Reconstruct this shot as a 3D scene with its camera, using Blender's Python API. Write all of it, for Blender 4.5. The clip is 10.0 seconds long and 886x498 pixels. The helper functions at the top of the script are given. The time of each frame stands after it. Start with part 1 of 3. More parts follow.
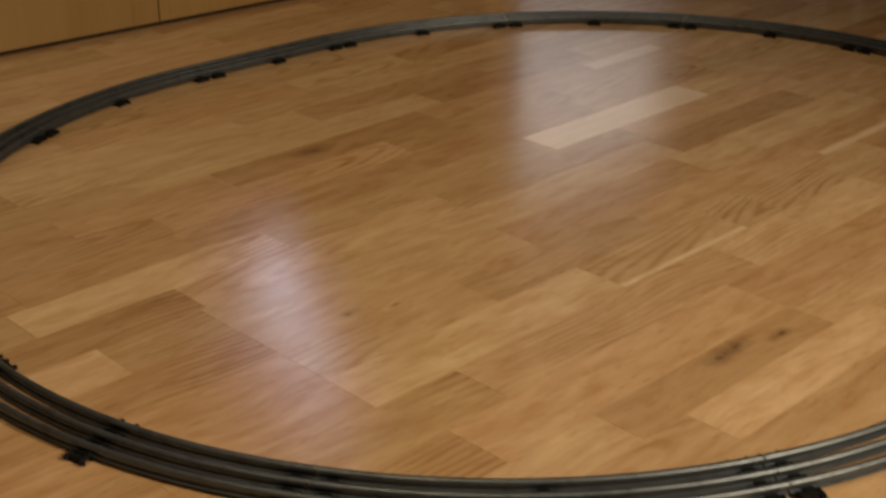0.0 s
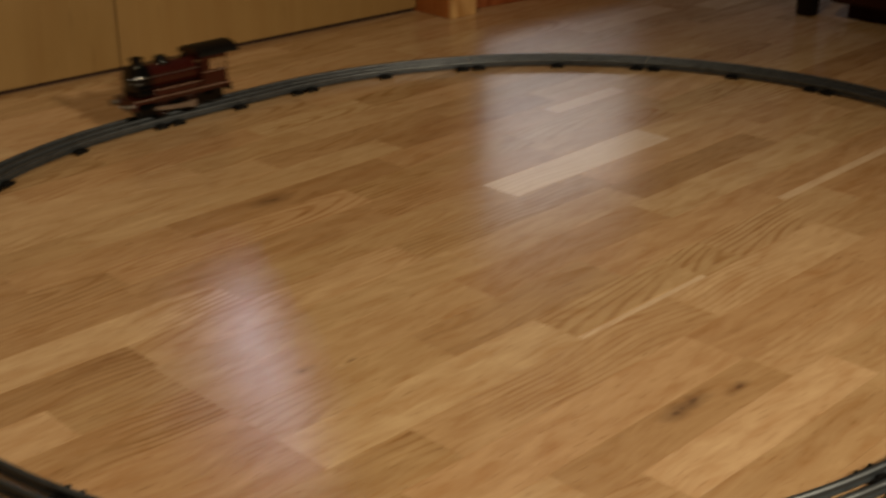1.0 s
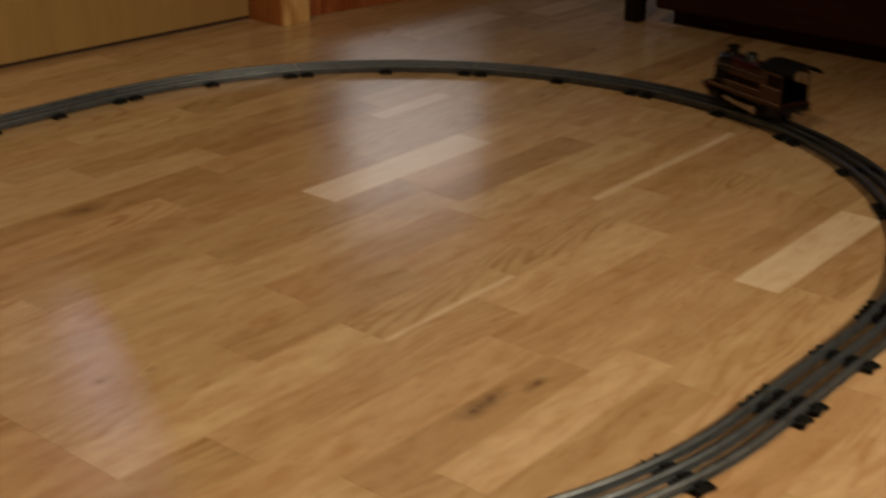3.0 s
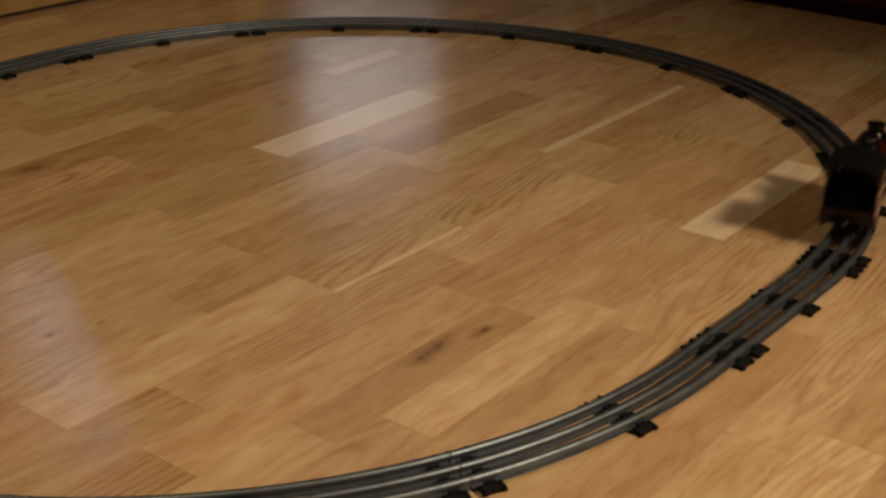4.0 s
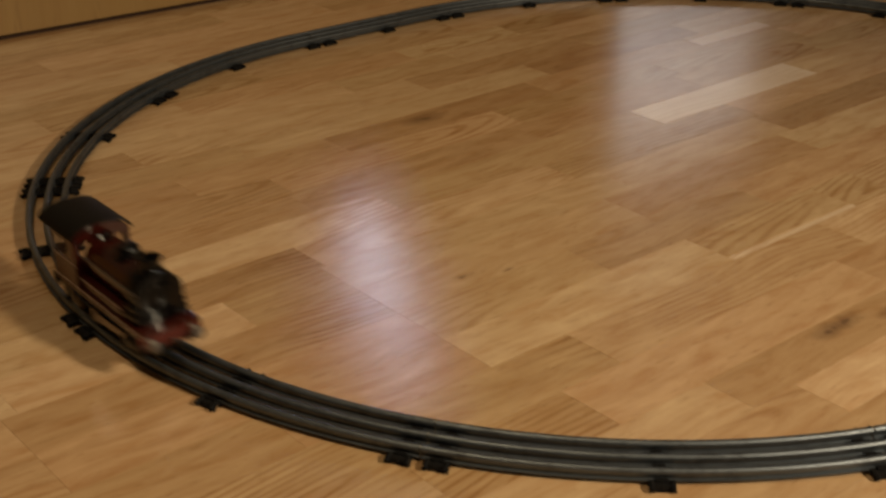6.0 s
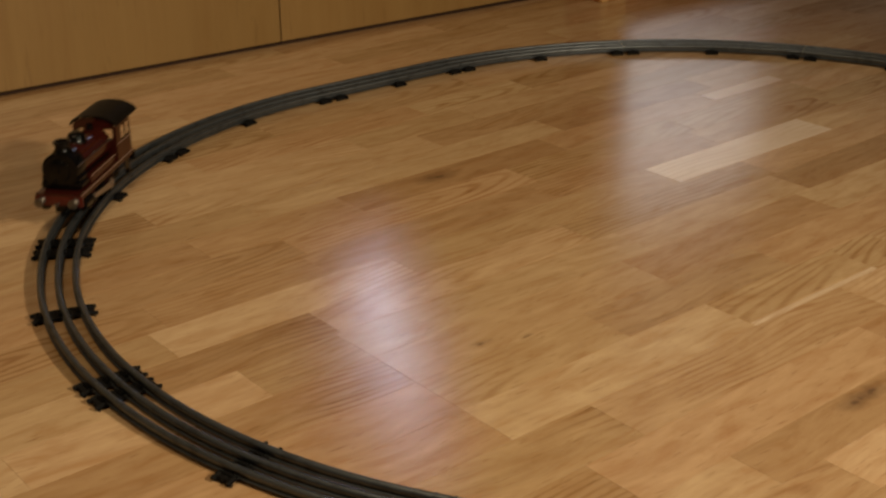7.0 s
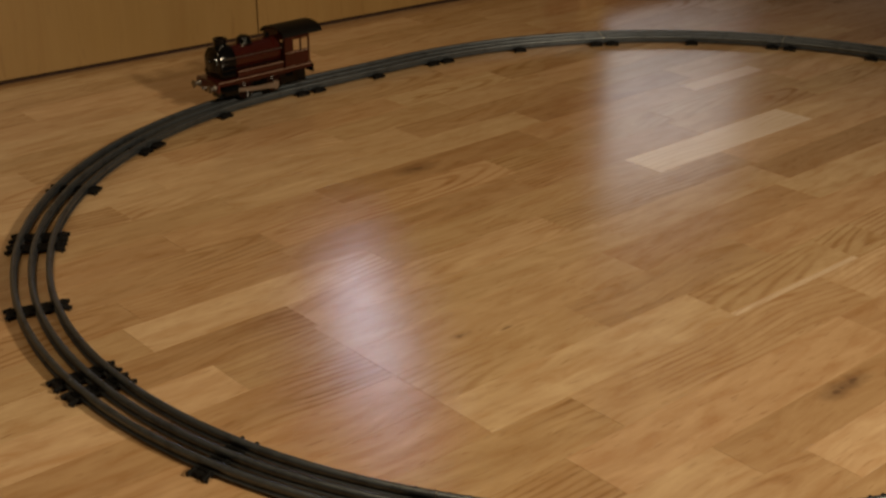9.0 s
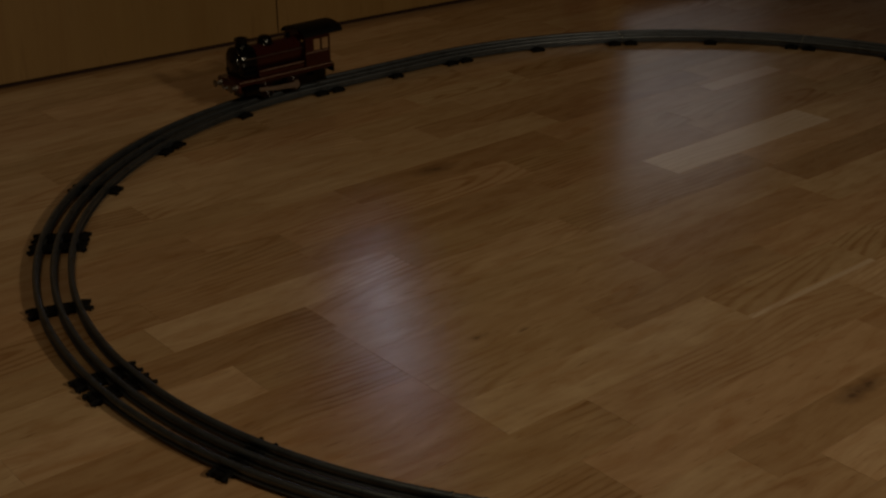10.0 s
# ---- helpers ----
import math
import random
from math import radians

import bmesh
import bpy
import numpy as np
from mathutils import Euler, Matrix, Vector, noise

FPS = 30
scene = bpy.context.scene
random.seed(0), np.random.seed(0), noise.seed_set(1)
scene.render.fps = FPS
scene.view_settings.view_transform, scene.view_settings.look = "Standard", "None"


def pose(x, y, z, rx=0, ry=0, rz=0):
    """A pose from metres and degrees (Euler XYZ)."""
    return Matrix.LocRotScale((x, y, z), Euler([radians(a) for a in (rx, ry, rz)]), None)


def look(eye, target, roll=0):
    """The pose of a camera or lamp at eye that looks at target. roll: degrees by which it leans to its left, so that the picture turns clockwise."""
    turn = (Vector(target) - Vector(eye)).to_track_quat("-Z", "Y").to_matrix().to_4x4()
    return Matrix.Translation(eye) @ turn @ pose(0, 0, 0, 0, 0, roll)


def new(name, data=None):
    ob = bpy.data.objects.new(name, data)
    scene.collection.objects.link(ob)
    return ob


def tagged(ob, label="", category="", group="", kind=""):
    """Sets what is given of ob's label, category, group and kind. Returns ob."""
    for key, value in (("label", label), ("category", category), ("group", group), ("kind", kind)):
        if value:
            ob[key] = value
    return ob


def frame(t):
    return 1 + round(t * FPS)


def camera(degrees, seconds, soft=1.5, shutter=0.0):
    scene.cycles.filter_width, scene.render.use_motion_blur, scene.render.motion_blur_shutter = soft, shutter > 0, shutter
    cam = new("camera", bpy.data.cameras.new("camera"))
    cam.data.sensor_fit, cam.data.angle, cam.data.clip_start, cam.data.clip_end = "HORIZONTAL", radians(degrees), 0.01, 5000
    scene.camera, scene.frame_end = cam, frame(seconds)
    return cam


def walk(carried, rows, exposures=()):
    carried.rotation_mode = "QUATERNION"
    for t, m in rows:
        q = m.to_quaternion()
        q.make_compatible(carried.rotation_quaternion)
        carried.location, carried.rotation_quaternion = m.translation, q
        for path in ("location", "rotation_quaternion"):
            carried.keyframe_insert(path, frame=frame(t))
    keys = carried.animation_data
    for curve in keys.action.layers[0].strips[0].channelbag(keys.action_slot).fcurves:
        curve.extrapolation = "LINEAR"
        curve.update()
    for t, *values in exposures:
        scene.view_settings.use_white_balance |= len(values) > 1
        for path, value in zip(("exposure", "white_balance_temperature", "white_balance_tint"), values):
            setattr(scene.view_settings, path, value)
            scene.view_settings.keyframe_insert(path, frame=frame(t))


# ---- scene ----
cam = camera(37.00, 10.0, soft=2.6, shutter=0.9)
PATH = [
    (0, (0.0730, -1.4610, 0.5490), (-0.1820, 0.3470, -0.2680), -0.60),
    (0.3, (0.0682, -1.4604, 0.5526), (-0.2090, 0.3470, -0.2449), -0.42),
    (0.5, (0.0650, -1.4600, 0.5550), (-0.2270, 0.3470, -0.2500), -0.30),
    (0.7, (0.0754, -1.4516, 0.5590), (-0.1961, 0.3646, -0.2464), -0.46),
    (1, (0.0910, -1.4390, 0.5650), (-0.1320, 0.3910, -0.2110), -0.70),
    (1.5, (0.1090, -1.4350, 0.5730), (-0.0520, 0.4060, -0.1930), -0.40),
    (2, (0.1220, -1.4340, 0.5730), (0.0000, 0.4140, -0.1800), -0.50),
    (2.5, (0.1340, -1.4350, 0.5690), (0.0440, 0.4150, -0.1860), -0.40),
    (3, (0.1590, -1.4380, 0.5590), (0.1240, 0.4110, -0.2030), 0.30),
    (3.2, (0.1730, -1.4430, 0.5530), (0.1480, 0.4030, -0.2160), 0.40),
    (4.3, (0.1753, -1.4559, 0.5492), (0.2008, 0.3696, -0.2674), 0.15),
    (4.5, (0.1633, -1.4585, 0.5428), (0.1684, 0.3678, -0.2724), -0.11),
    (5, (0.1090, -1.4880, 0.5330), (-0.0090, 0.3210, -0.3110), 0.70),
    (5.5, (0.0530, -1.4993, 0.5425), (-0.2515, 0.2816, -0.3151), 0.17),
    (5.7, (0.0517, -1.5027, 0.5478), (-0.2996, 0.2703, -0.3083), -0.03),
    (6.8, (0.0239, -1.4778, 0.5728), (-0.3576, 0.3079, -0.2432), -0.41),
    (7, (0.0249, -1.4762, 0.5735), (-0.3501, 0.3177, -0.2272), -0.35),
    (7.5, (0.0284, -1.4736, 0.5713), (-0.3470, 0.3212, -0.2272), -0.73),
    (8, (0.0311, -1.4699, 0.5727), (-0.3387, 0.3290, -0.2194), -0.88),
    (8.5, (0.0309, -1.4706, 0.5763), (-0.3297, 0.3346, -0.2055), 0.08),
    (9, (0.0263, -1.4653, 0.5655), (-0.3216, 0.3309, -0.2425), -0.39),
    (9.5, (0.0277, -1.4680, 0.5726), (-0.3427, 0.3200, -0.2434), -0.52),
    (10, (0.0284, -1.4698, 0.5754), (-0.3470, 0.3174, -0.2400), -0.59),
]
EXPOSURES = [(0, 0.06), (2.5, 0.02), (4.4, -0.08), (5.3, -0.08), (5.8, 0.02), (7.0, 0.2), (8.8, 0.2), (9.0, 0.08), (9.2, -0.18), (9.5, -0.78), (9.8, -1.40), (10.0, -1.98)]
walk(cam, [(t, look(eye, target, roll)) for t, eye, target, roll in PATH], EXPOSURES)

# ---- layout: the track is a loop of two half circles and two short straights ----
RADIUS, STRAIGHT, LEAN = 0.61, 0.2087, 0.8758
ALONG = Vector((math.cos(LEAN), math.sin(LEAN), 0))
ACROSS = Vector((-math.sin(LEAN), math.cos(LEAN), 0))
LAP = 2 * math.pi * RADIUS + 2 * STRAIGHT
RAIL_TOP = 0.0135
GAUGE = 0.0175

# room axes: along the cupboard front, and out from it into the room
WALL = math.radians(48.2)
WU = Vector((math.cos(WALL), math.sin(WALL), 0))
WV = Vector((math.sin(WALL), -math.cos(WALL), 0))
CORNER = Vector((-0.256, 1.057, 0))
PLANK = math.radians(51.58)


def on_loop(s, off=0.0):
    """Place and outward normal on the loop, s metres clockwise from the start of the far straight."""
    s = s % LAP
    half = STRAIGHT + math.pi * RADIUS
    flip, u = (-1, s - half) if s >= half else (1, s)
    th = max(0.0, u - STRAIGHT) / RADIUS
    a = min(u, STRAIGHT) - STRAIGHT / 2 + RADIUS * math.sin(th)
    normal = flip * (math.sin(th) * ALONG + math.cos(th) * ACROSS)
    place = flip * (a * ALONG + RADIUS * math.cos(th) * ACROSS) + off * normal
    return place, normal


def room(u, v, z=0.0):
    return CORNER + u * WU + v * WV + Vector((0, 0, z))


# ---- lights ----
def lamp(name, kind, place, energy, colour, size=0.1, size_y=None, target=None, lean=0.0):
    data = bpy.data.lights.new(name, kind)
    data.energy, data.color = energy, colour
    if kind == "AREA":
        data.shape, data.size, data.size_y = "RECTANGLE", size, size_y or size
    else:
        data.shadow_soft_size = size
    if kind == "SPOT":
        data.spot_size, data.spot_blend = math.radians(84), 1.0
    ob = new(name, data)
    ob.matrix_world = look(place, target) @ Matrix.Rotation(math.radians(lean), 4, "Z") if target is not None else Matrix.Translation(place)
    return ob


world = bpy.data.worlds.new("world")
world.use_nodes = True
world.node_tree.nodes["Background"].inputs[0].default_value = (0.02, 0.025, 0.04, 1)
world.node_tree.nodes["Background"].inputs[1].default_value = 0.3
scene.world = world

# a shaded lamp to one side of the camera, turned down at the toy track
lamp("shaded_lamp", "SPOT", (1.65, -1.38, 1.32), 196, (1.0, 0.80, 0.53), 0.11, target=Vector((-0.27, -0.60, 0)))
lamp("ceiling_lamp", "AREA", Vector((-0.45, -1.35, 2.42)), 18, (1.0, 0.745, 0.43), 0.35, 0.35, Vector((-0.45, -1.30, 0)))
lamp("window_light", "AREA", room(1.11, -2.02, 1.77), 18, (0.66, 0.72, 1.0), 0.48, 0.98, room(1.11, 2.0, 1.77), 20)
lamp("far_window_light", "AREA", room(2.62, -2.13, 1.55), 4.0, (1.0, 0.97, 0.98), 0.86, 0.95, room(0, -2.13, 1.55))


# ---- materials ----
def material(name, colour, rough=0.5, metal=0.0):
    m = bpy.data.materials.new(name)
    m.use_nodes = True
    b = m.node_tree.nodes["Principled BSDF"]
    b.inputs["Base Color"].default_value = (*colour, 1)
    b.inputs["Roughness"].default_value, b.inputs["Metallic"].default_value = rough, metal
    return m


class Nodes:
    """Short writing of node trees."""

    def __init__(self, m):
        self.t, self.b = m.node_tree, m.node_tree.nodes["Principled BSDF"]

    def add(self, kind, links=(), **props):
        n = self.t.nodes.new(kind)
        for k, v in props.items():
            if k == "op":
                n.operation = v
            elif k == "blend":
                n.blend_type, n.data_type = v, "RGBA"
        for key, v in links:
            if isinstance(v, bpy.types.NodeSocket):
                self.t.links.new(v, n.inputs[key])
            else:
                n.inputs[key].default_value = v
        return n

    def ramp(self, fac, stops):
        n = self.t.nodes.new("ShaderNodeValToRGB")
        while len(n.color_ramp.elements) < len(stops):
            n.color_ramp.elements.new(0.5)
        for e, (p, c) in zip(n.color_ramp.elements, stops):
            e.position, e.color = p, (*c, 1)
        self.t.links.new(fac, n.inputs[0])
        return n.outputs[0]

    def mix(self, fac, a, b, blend="MIX"):
        n = self.t.nodes.new("ShaderNodeMix")
        n.data_type, n.blend_type = "RGBA", blend
        for key, v in ((0, fac), (6, a), (7, b)):
            if isinstance(v, bpy.types.NodeSocket):
                self.t.links.new(v, n.inputs[key])
            else:
                n.inputs[key].default_value = v if key == 0 else (*v, 1)
        return n.outputs[2]

    def link(self, socket, key):
        self.t.links.new(socket, self.b.inputs[key])

    def bump(self, height, strength, distance=0.001):
        n = self.add("ShaderNodeBump", [("Height", height), ("Strength", strength), ("Distance", distance)])
        self.link(n.outputs[0], "Normal")


def wood(name, stops, rough, scale=1.0, seed="object", along=(1.0, 14.0, 14.0), fleck=0.35, knots=(), arched=False):
    """Wood with the grain along one local axis; every piece takes its own tone and its own part of the grain.
    knots: (x, y, radius) in the piece's own space."""
    m = material(name, stops[0][1], rough)
    n = Nodes(m)

    def fract(value, by):
        return n.add("ShaderNodeMath", [(0, n.add("ShaderNodeMath", [(0, value), (1, by)], op="MULTIPLY").outputs[0])], op="FRACT").outputs[0]

    co = n.add("ShaderNodeTexCoord").outputs["Object"]
    if seed == "object":
        rnd = n.add("ShaderNodeObjectInfo").outputs["Random"]
    else:
        rnd = n.add("ShaderNodeNewGeometry").outputs["Random Per Island"]
    shift = n.add("ShaderNodeCombineXYZ", [(0, n.add("ShaderNodeMath", [(0, rnd), (1, 37.0)], op="MULTIPLY").outputs[0]),
                                           (1, n.add("ShaderNodeMath", [(0, rnd), (1, 91.0)], op="MULTIPLY").outputs[0])])
    # the grain swerves a little along the piece
    bend = n.add("ShaderNodeTexNoise", [("Vector", n.add("ShaderNodeVectorMath", [(0, co), (1, shift.outputs[0])], op="ADD").outputs[0]), ("Scale", 4.5), ("Detail", 1.0)])
    swerve = n.add("ShaderNodeVectorMath", [(0, bend.outputs["Color"]), (1, (0.0, 0.045, 0.0))], op="MULTIPLY").outputs[0]
    moved = n.add("ShaderNodeVectorMath", [(0, n.add("ShaderNodeVectorMath", [(0, co), (1, shift.outputs[0])], op="ADD").outputs[0]), (1, swerve)], op="ADD").outputs[0]
    map1 = n.add("ShaderNodeVectorMath", [(0, moved), (1, along)], op="MULTIPLY").outputs[0]
    broad = n.add("ShaderNodeTexNoise", [("Vector", map1), ("Scale", 3.2 * scale), ("Detail", 4.0), ("Distortion", 1.1)])
    map2 = n.add("ShaderNodeVectorMath", [(0, moved), (1, (along[0] * 1.4, along[1] * 3.0, along[2] * 3.0))], op="MULTIPLY").outputs[0]
    fine = n.add("ShaderNodeTexNoise", [("Vector", map2), ("Scale", 7.0 * scale), ("Detail", 3.0)])
    # growth rings cut lengthways: dark late-wood lines in long arches
    if arched:
        # flat-sawn: long arches about a heart that lies somewhere beside the piece's middle
        heart = n.add("ShaderNodeCombineXYZ", [(0, n.add("ShaderNodeMapRange", [("Value", fract(rnd, 5.1)), ("To Min", -0.14), ("To Max", 0.14)]).outputs[0]),
                                               (1, n.add("ShaderNodeMapRange", [("Value", fract(rnd, 9.7)), ("To Min", -0.035), ("To Max", 0.035)]).outputs[0])])
        rel = n.add("ShaderNodeVectorMath", [(0, co), (1, heart.outputs[0])], op="SUBTRACT").outputs[0]
        rel = n.add("ShaderNodeVectorMath", [(0, rel), (1, swerve)], op="ADD").outputs[0]
        rel = n.add("ShaderNodeVectorMath", [(0, rel), (1, (0.13, 1.0, 0.0))], op="MULTIPLY").outputs[0]
        rings = n.add("ShaderNodeTexWave", [("Vector", rel), ("Scale", 40.0), ("Distortion", 7.0), ("Detail", 2.0), ("Detail Scale", 0.5), ("Detail Roughness", 0.55)])
        rings.wave_type, rings.rings_direction = "RINGS", "Z"
    else:
        rings = n.add("ShaderNodeTexWave", [("Vector", n.add("ShaderNodeVectorMath", [(0, moved), (1, (along[0] * 2.2, along[1] * 2.2, along[2] * 2.2))], op="MULTIPLY").outputs[0]),
                                            ("Scale", 0.95 * scale), ("Distortion", 13.0), ("Detail", 2.5), ("Detail Scale", 0.45), ("Detail Roughness", 0.6)])
        rings.bands_direction = "Y"
    tone = n.add("ShaderNodeMath", [(0, broad.outputs[0]), (1, 0.62)], op="MULTIPLY").outputs[0]
    tone = n.add("ShaderNodeMath", [(0, rnd), (1, 0.38), (2, tone)], op="MULTIPLY_ADD").outputs[0]
    base = n.ramp(tone, stops)
    # some pieces are pinker, some more straw-coloured
    hue = n.add("ShaderNodeMath", [(0, n.add("ShaderNodeMath", [(0, rnd), (1, 3.7)], op="MULTIPLY").outputs[0])], op="FRACT").outputs[0]
    tint = n.ramp(hue, [(0.0, (1.025, 0.98, 0.97)), (0.5, (1.0, 1.0, 1.0)), (1.0, (0.985, 1.005, 0.98))])
    base = n.mix(min(1.0, fleck * 4.0), base, tint, "MULTIPLY")
    dark = n.ramp(fine.outputs[0], [(0.30, (0.60, 0.50, 0.40)), (0.62, (1, 1, 1))])
    late = n.ramp(rings.outputs[0], [(0.02, (0.71, 0.59, 0.47)), (0.48 if arched else 0.34, (1, 1, 1))])
    col = n.mix(fleck * 0.35, base, dark, "MULTIPLY")
    map3 = n.add("ShaderNodeVectorMath", [(0, moved), (1, (along[0] * 1.0, along[1] * 0.30, along[2] * 0.30))], op="MULTIPLY").outputs[0]
    patch = n.add("ShaderNodeTexNoise", [("Vector", map3), ("Scale", 15.0 * scale), ("Detail", 5.0), ("Roughness", 0.62), ("Distortion", 0.6)])
    warm = n.ramp(patch.outputs[0], [(0.30, (0.80, 0.66, 0.52)), (0.50, (0.98, 0.96, 0.94)), (0.68, (1.14, 1.17, 1.20))])
    col = n.mix(min(1.0, fleck * 3.2), col, warm, "MULTIPLY")
    map4 = n.add("ShaderNodeVectorMath", [(0, moved), (1, (along[0] * 2.6, along[1] * 1.7, along[2] * 1.7))], op="MULTIPLY").outputs[0]
    pore = n.add("ShaderNodeTexNoise", [("Vector", map4), ("Scale", 15.0 * scale), ("Detail", 2.0)])
    dash = n.ramp(pore.outputs[0], [(0.27, (0.52, 0.40, 0.30)), (0.38, (1, 1, 1))])
    col = n.mix(min(1.0, fleck * 2.3), col, dash, "MULTIPLY")
    gate = n.add("ShaderNodeMapRange", [("Value", bend.outputs[0]), ("From Min", 0.40), ("From Max", 0.60), ("To Min", 0.0), ("To Max", fleck * 3.7)])
    some = n.add("ShaderNodeMath", [(0, n.add("ShaderNodeMath", [(0, rnd), (1, 7.3)], op="MULTIPLY").outputs[0])], op="FRACT").outputs[0]
    some = n.add("ShaderNodeMapRange", [("Value", some), ("From Min", 0.45), ("From Max", 0.75), ("To Min", 0.12), ("To Max", 1.0)]).outputs[0]
    gate = n.add("ShaderNodeMath", [(0, gate.outputs[0]), (1, some)], op="MULTIPLY")
    col = n.mix(gate.outputs[0], col, late, "MULTIPLY")
    if knots:
        wob = n.add("ShaderNodeTexNoise", [("Vector", co), ("Scale", 70.0), ("Detail", 3.0)])
        for x, y, r in knots:
            d = n.add("ShaderNodeVectorMath", [(0, co), (1, (x, y, 0.0))], op="SUBTRACT").outputs[0]
            d = n.add("ShaderNodeVectorMath", [(0, d), (1, (0.42, 1.0, 0.0))], op="MULTIPLY").outputs[0]
            d = n.add("ShaderNodeVectorMath", [(0, d)], op="LENGTH").outputs["Value"]
            d = n.add("ShaderNodeMath", [(0, wob.outputs[0]), (1, 0.012), (2, d)], op="MULTIPLY_ADD").outputs[0]
            k = n.add("ShaderNodeMapRange", [("Value", d), ("From Min", 0.004 + r * 0.2), ("From Max", 0.006 + r), ("To Min", 0.62), ("To Max", 0.0)])
            col = n.mix(k.outputs[0], col, (0.10, 0.052, 0.026))
            k = n.add("ShaderNodeMapRange", [("Value", d), ("From Min", 0.004 + r * 0.1), ("From Max", 0.006 + r * 0.30), ("To Min", 0.7), ("To Max", 0.0)])
            col = n.mix(k.outputs[0], col, (0.045, 0.016, 0.008))
    n.link(col, "Base Color")
    r = n.add("ShaderNodeMapRange", [("Value", fine.outputs[0]), ("To Min", rough * 0.85), ("To Max", rough * 1.2)])
    n.link(r.outputs[0], "Roughness")
    relief = n.add("ShaderNodeMath", [(0, rings.outputs[0]), (1, 0.5), (2, fine.outputs[0])], op="MULTIPLY_ADD").outputs[0]
    n.bump(relief, 0.05, 0.0004)
    return m


TONES = {
    "dark": [(0.15, (0.29, 0.168, 0.064)), (0.45, (0.385, 0.236, 0.096)), (0.85, (0.46, 0.295, 0.130))],
    "mid": [(0.15, (0.33, 0.20, 0.080)), (0.45, (0.43, 0.275, 0.118)), (0.85, (0.51, 0.345, 0.160))],
    "light": [(0.15, (0.40, 0.254, 0.108)), (0.45, (0.49, 0.328, 0.150)), (0.85, (0.57, 0.40, 0.195))],
    "cream": [(0.15, (0.55, 0.40, 0.215)), (0.85, (0.65, 0.495, 0.29))],
    "pale": [(0.15, (0.60, 0.45, 0.26)), (0.85, (0.70, 0.55, 0.36))],
}
# a slightly peachy oil finish
TONES = {t: [(k, (r * 1.03, g * 1.07, b * 1.35)) for k, (r, g, b) in stops] for t, stops in TONES.items()}
GLOSS = 0.21
M_STRIP = {t: wood("oak_" + t, c, GLOSS, arched=True, fleck=0.24) for t, c in TONES.items()}
M_STRIP["pale"] = wood("oak_sapwood", TONES["pale"], GLOSS, fleck=0.12)
M_STRIP["cream"] = wood("oak_cream", TONES["cream"], GLOSS, fleck=0.16)
M_STRIP["knot_a"] = wood("oak_knotty", TONES["dark"], GLOSS, arched=True, fleck=0.24, knots=((0.085, -0.002, 0.009), (0.039, 0.0125, 0.012), (0.012, 0.0105, 0.013)))
M_STRIP["knot_b"] = wood("oak_dark_knot", TONES["dark"], GLOSS, arched=True, fleck=0.24, knots=((-0.03, 0.004, 0.018),))
M_STRIP["knot_c"] = wood("oak_small_knot", TONES["mid"], GLOSS, arched=True, fleck=0.24, knots=((-0.07, -0.013, 0.006), (-0.03, -0.03, 0.005)))
M_FAR = {t: wood("oak_far_" + t, TONES[t], GLOSS, seed="island", fleck=0.24) for t in ("dark", "mid", "light")}
M_GAP = material("floor_joint", (0.26, 0.15, 0.065), 0.8)
BIRCH = [(0.1, (0.218, 0.132, 0.044)), (0.9, (0.268, 0.168, 0.060))]
M_CUPBOARD = wood("light_veneer", BIRCH, 0.42, scale=0.6, along=(5.0, 5.0, 1.0), fleck=0.10)
M_POST_SIDE = wood("reddish_post_wood", [(0.1, (0.32, 0.12, 0.035)), (0.9, (0.42, 0.17, 0.05))], 0.4, along=(10, 10, 1.0))
M_POST_FACE = wood("light_post_wood", [(0.1, (0.52, 0.31, 0.13)), (0.9, (0.6, 0.38, 0.17))], 0.4, along=(10, 10, 1.0))
M_RED_DOOR = wood("reddish_door_wood", [(0.1, (0.24, 0.072, 0.022)), (0.9, (0.34, 0.11, 0.036))], 0.4, along=(10, 10, 1.0))
M_DARK = wood("dark_red_wood", [(0.1, (0.030, 0.0085, 0.0045)), (0.9, (0.042, 0.012, 0.0065))], 0.6, along=(10, 1, 10))
M_LEG = wood("near_black_wood", [(0.1, (0.008, 0.005, 0.004)), (0.9, (0.014, 0.009, 0.006))], 0.5, along=(10, 10, 1))
for m in (M_DARK, M_LEG):
    m.node_tree.nodes["Principled BSDF"].inputs["Specular IOR Level"].default_value = 0.12
# near-black: paints in shade under the cupboard fronts, also colours the light-masking boards
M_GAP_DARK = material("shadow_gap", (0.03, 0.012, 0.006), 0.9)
M_PAINT = material("wall_paint", (0.20, 0.17, 0.13), 0.9)
M_CEIL = material("ceiling_paint", (0.28, 0.26, 0.23), 0.9)
M_FRAME = material("window_paint", (0.75, 0.74, 0.72), 0.4)


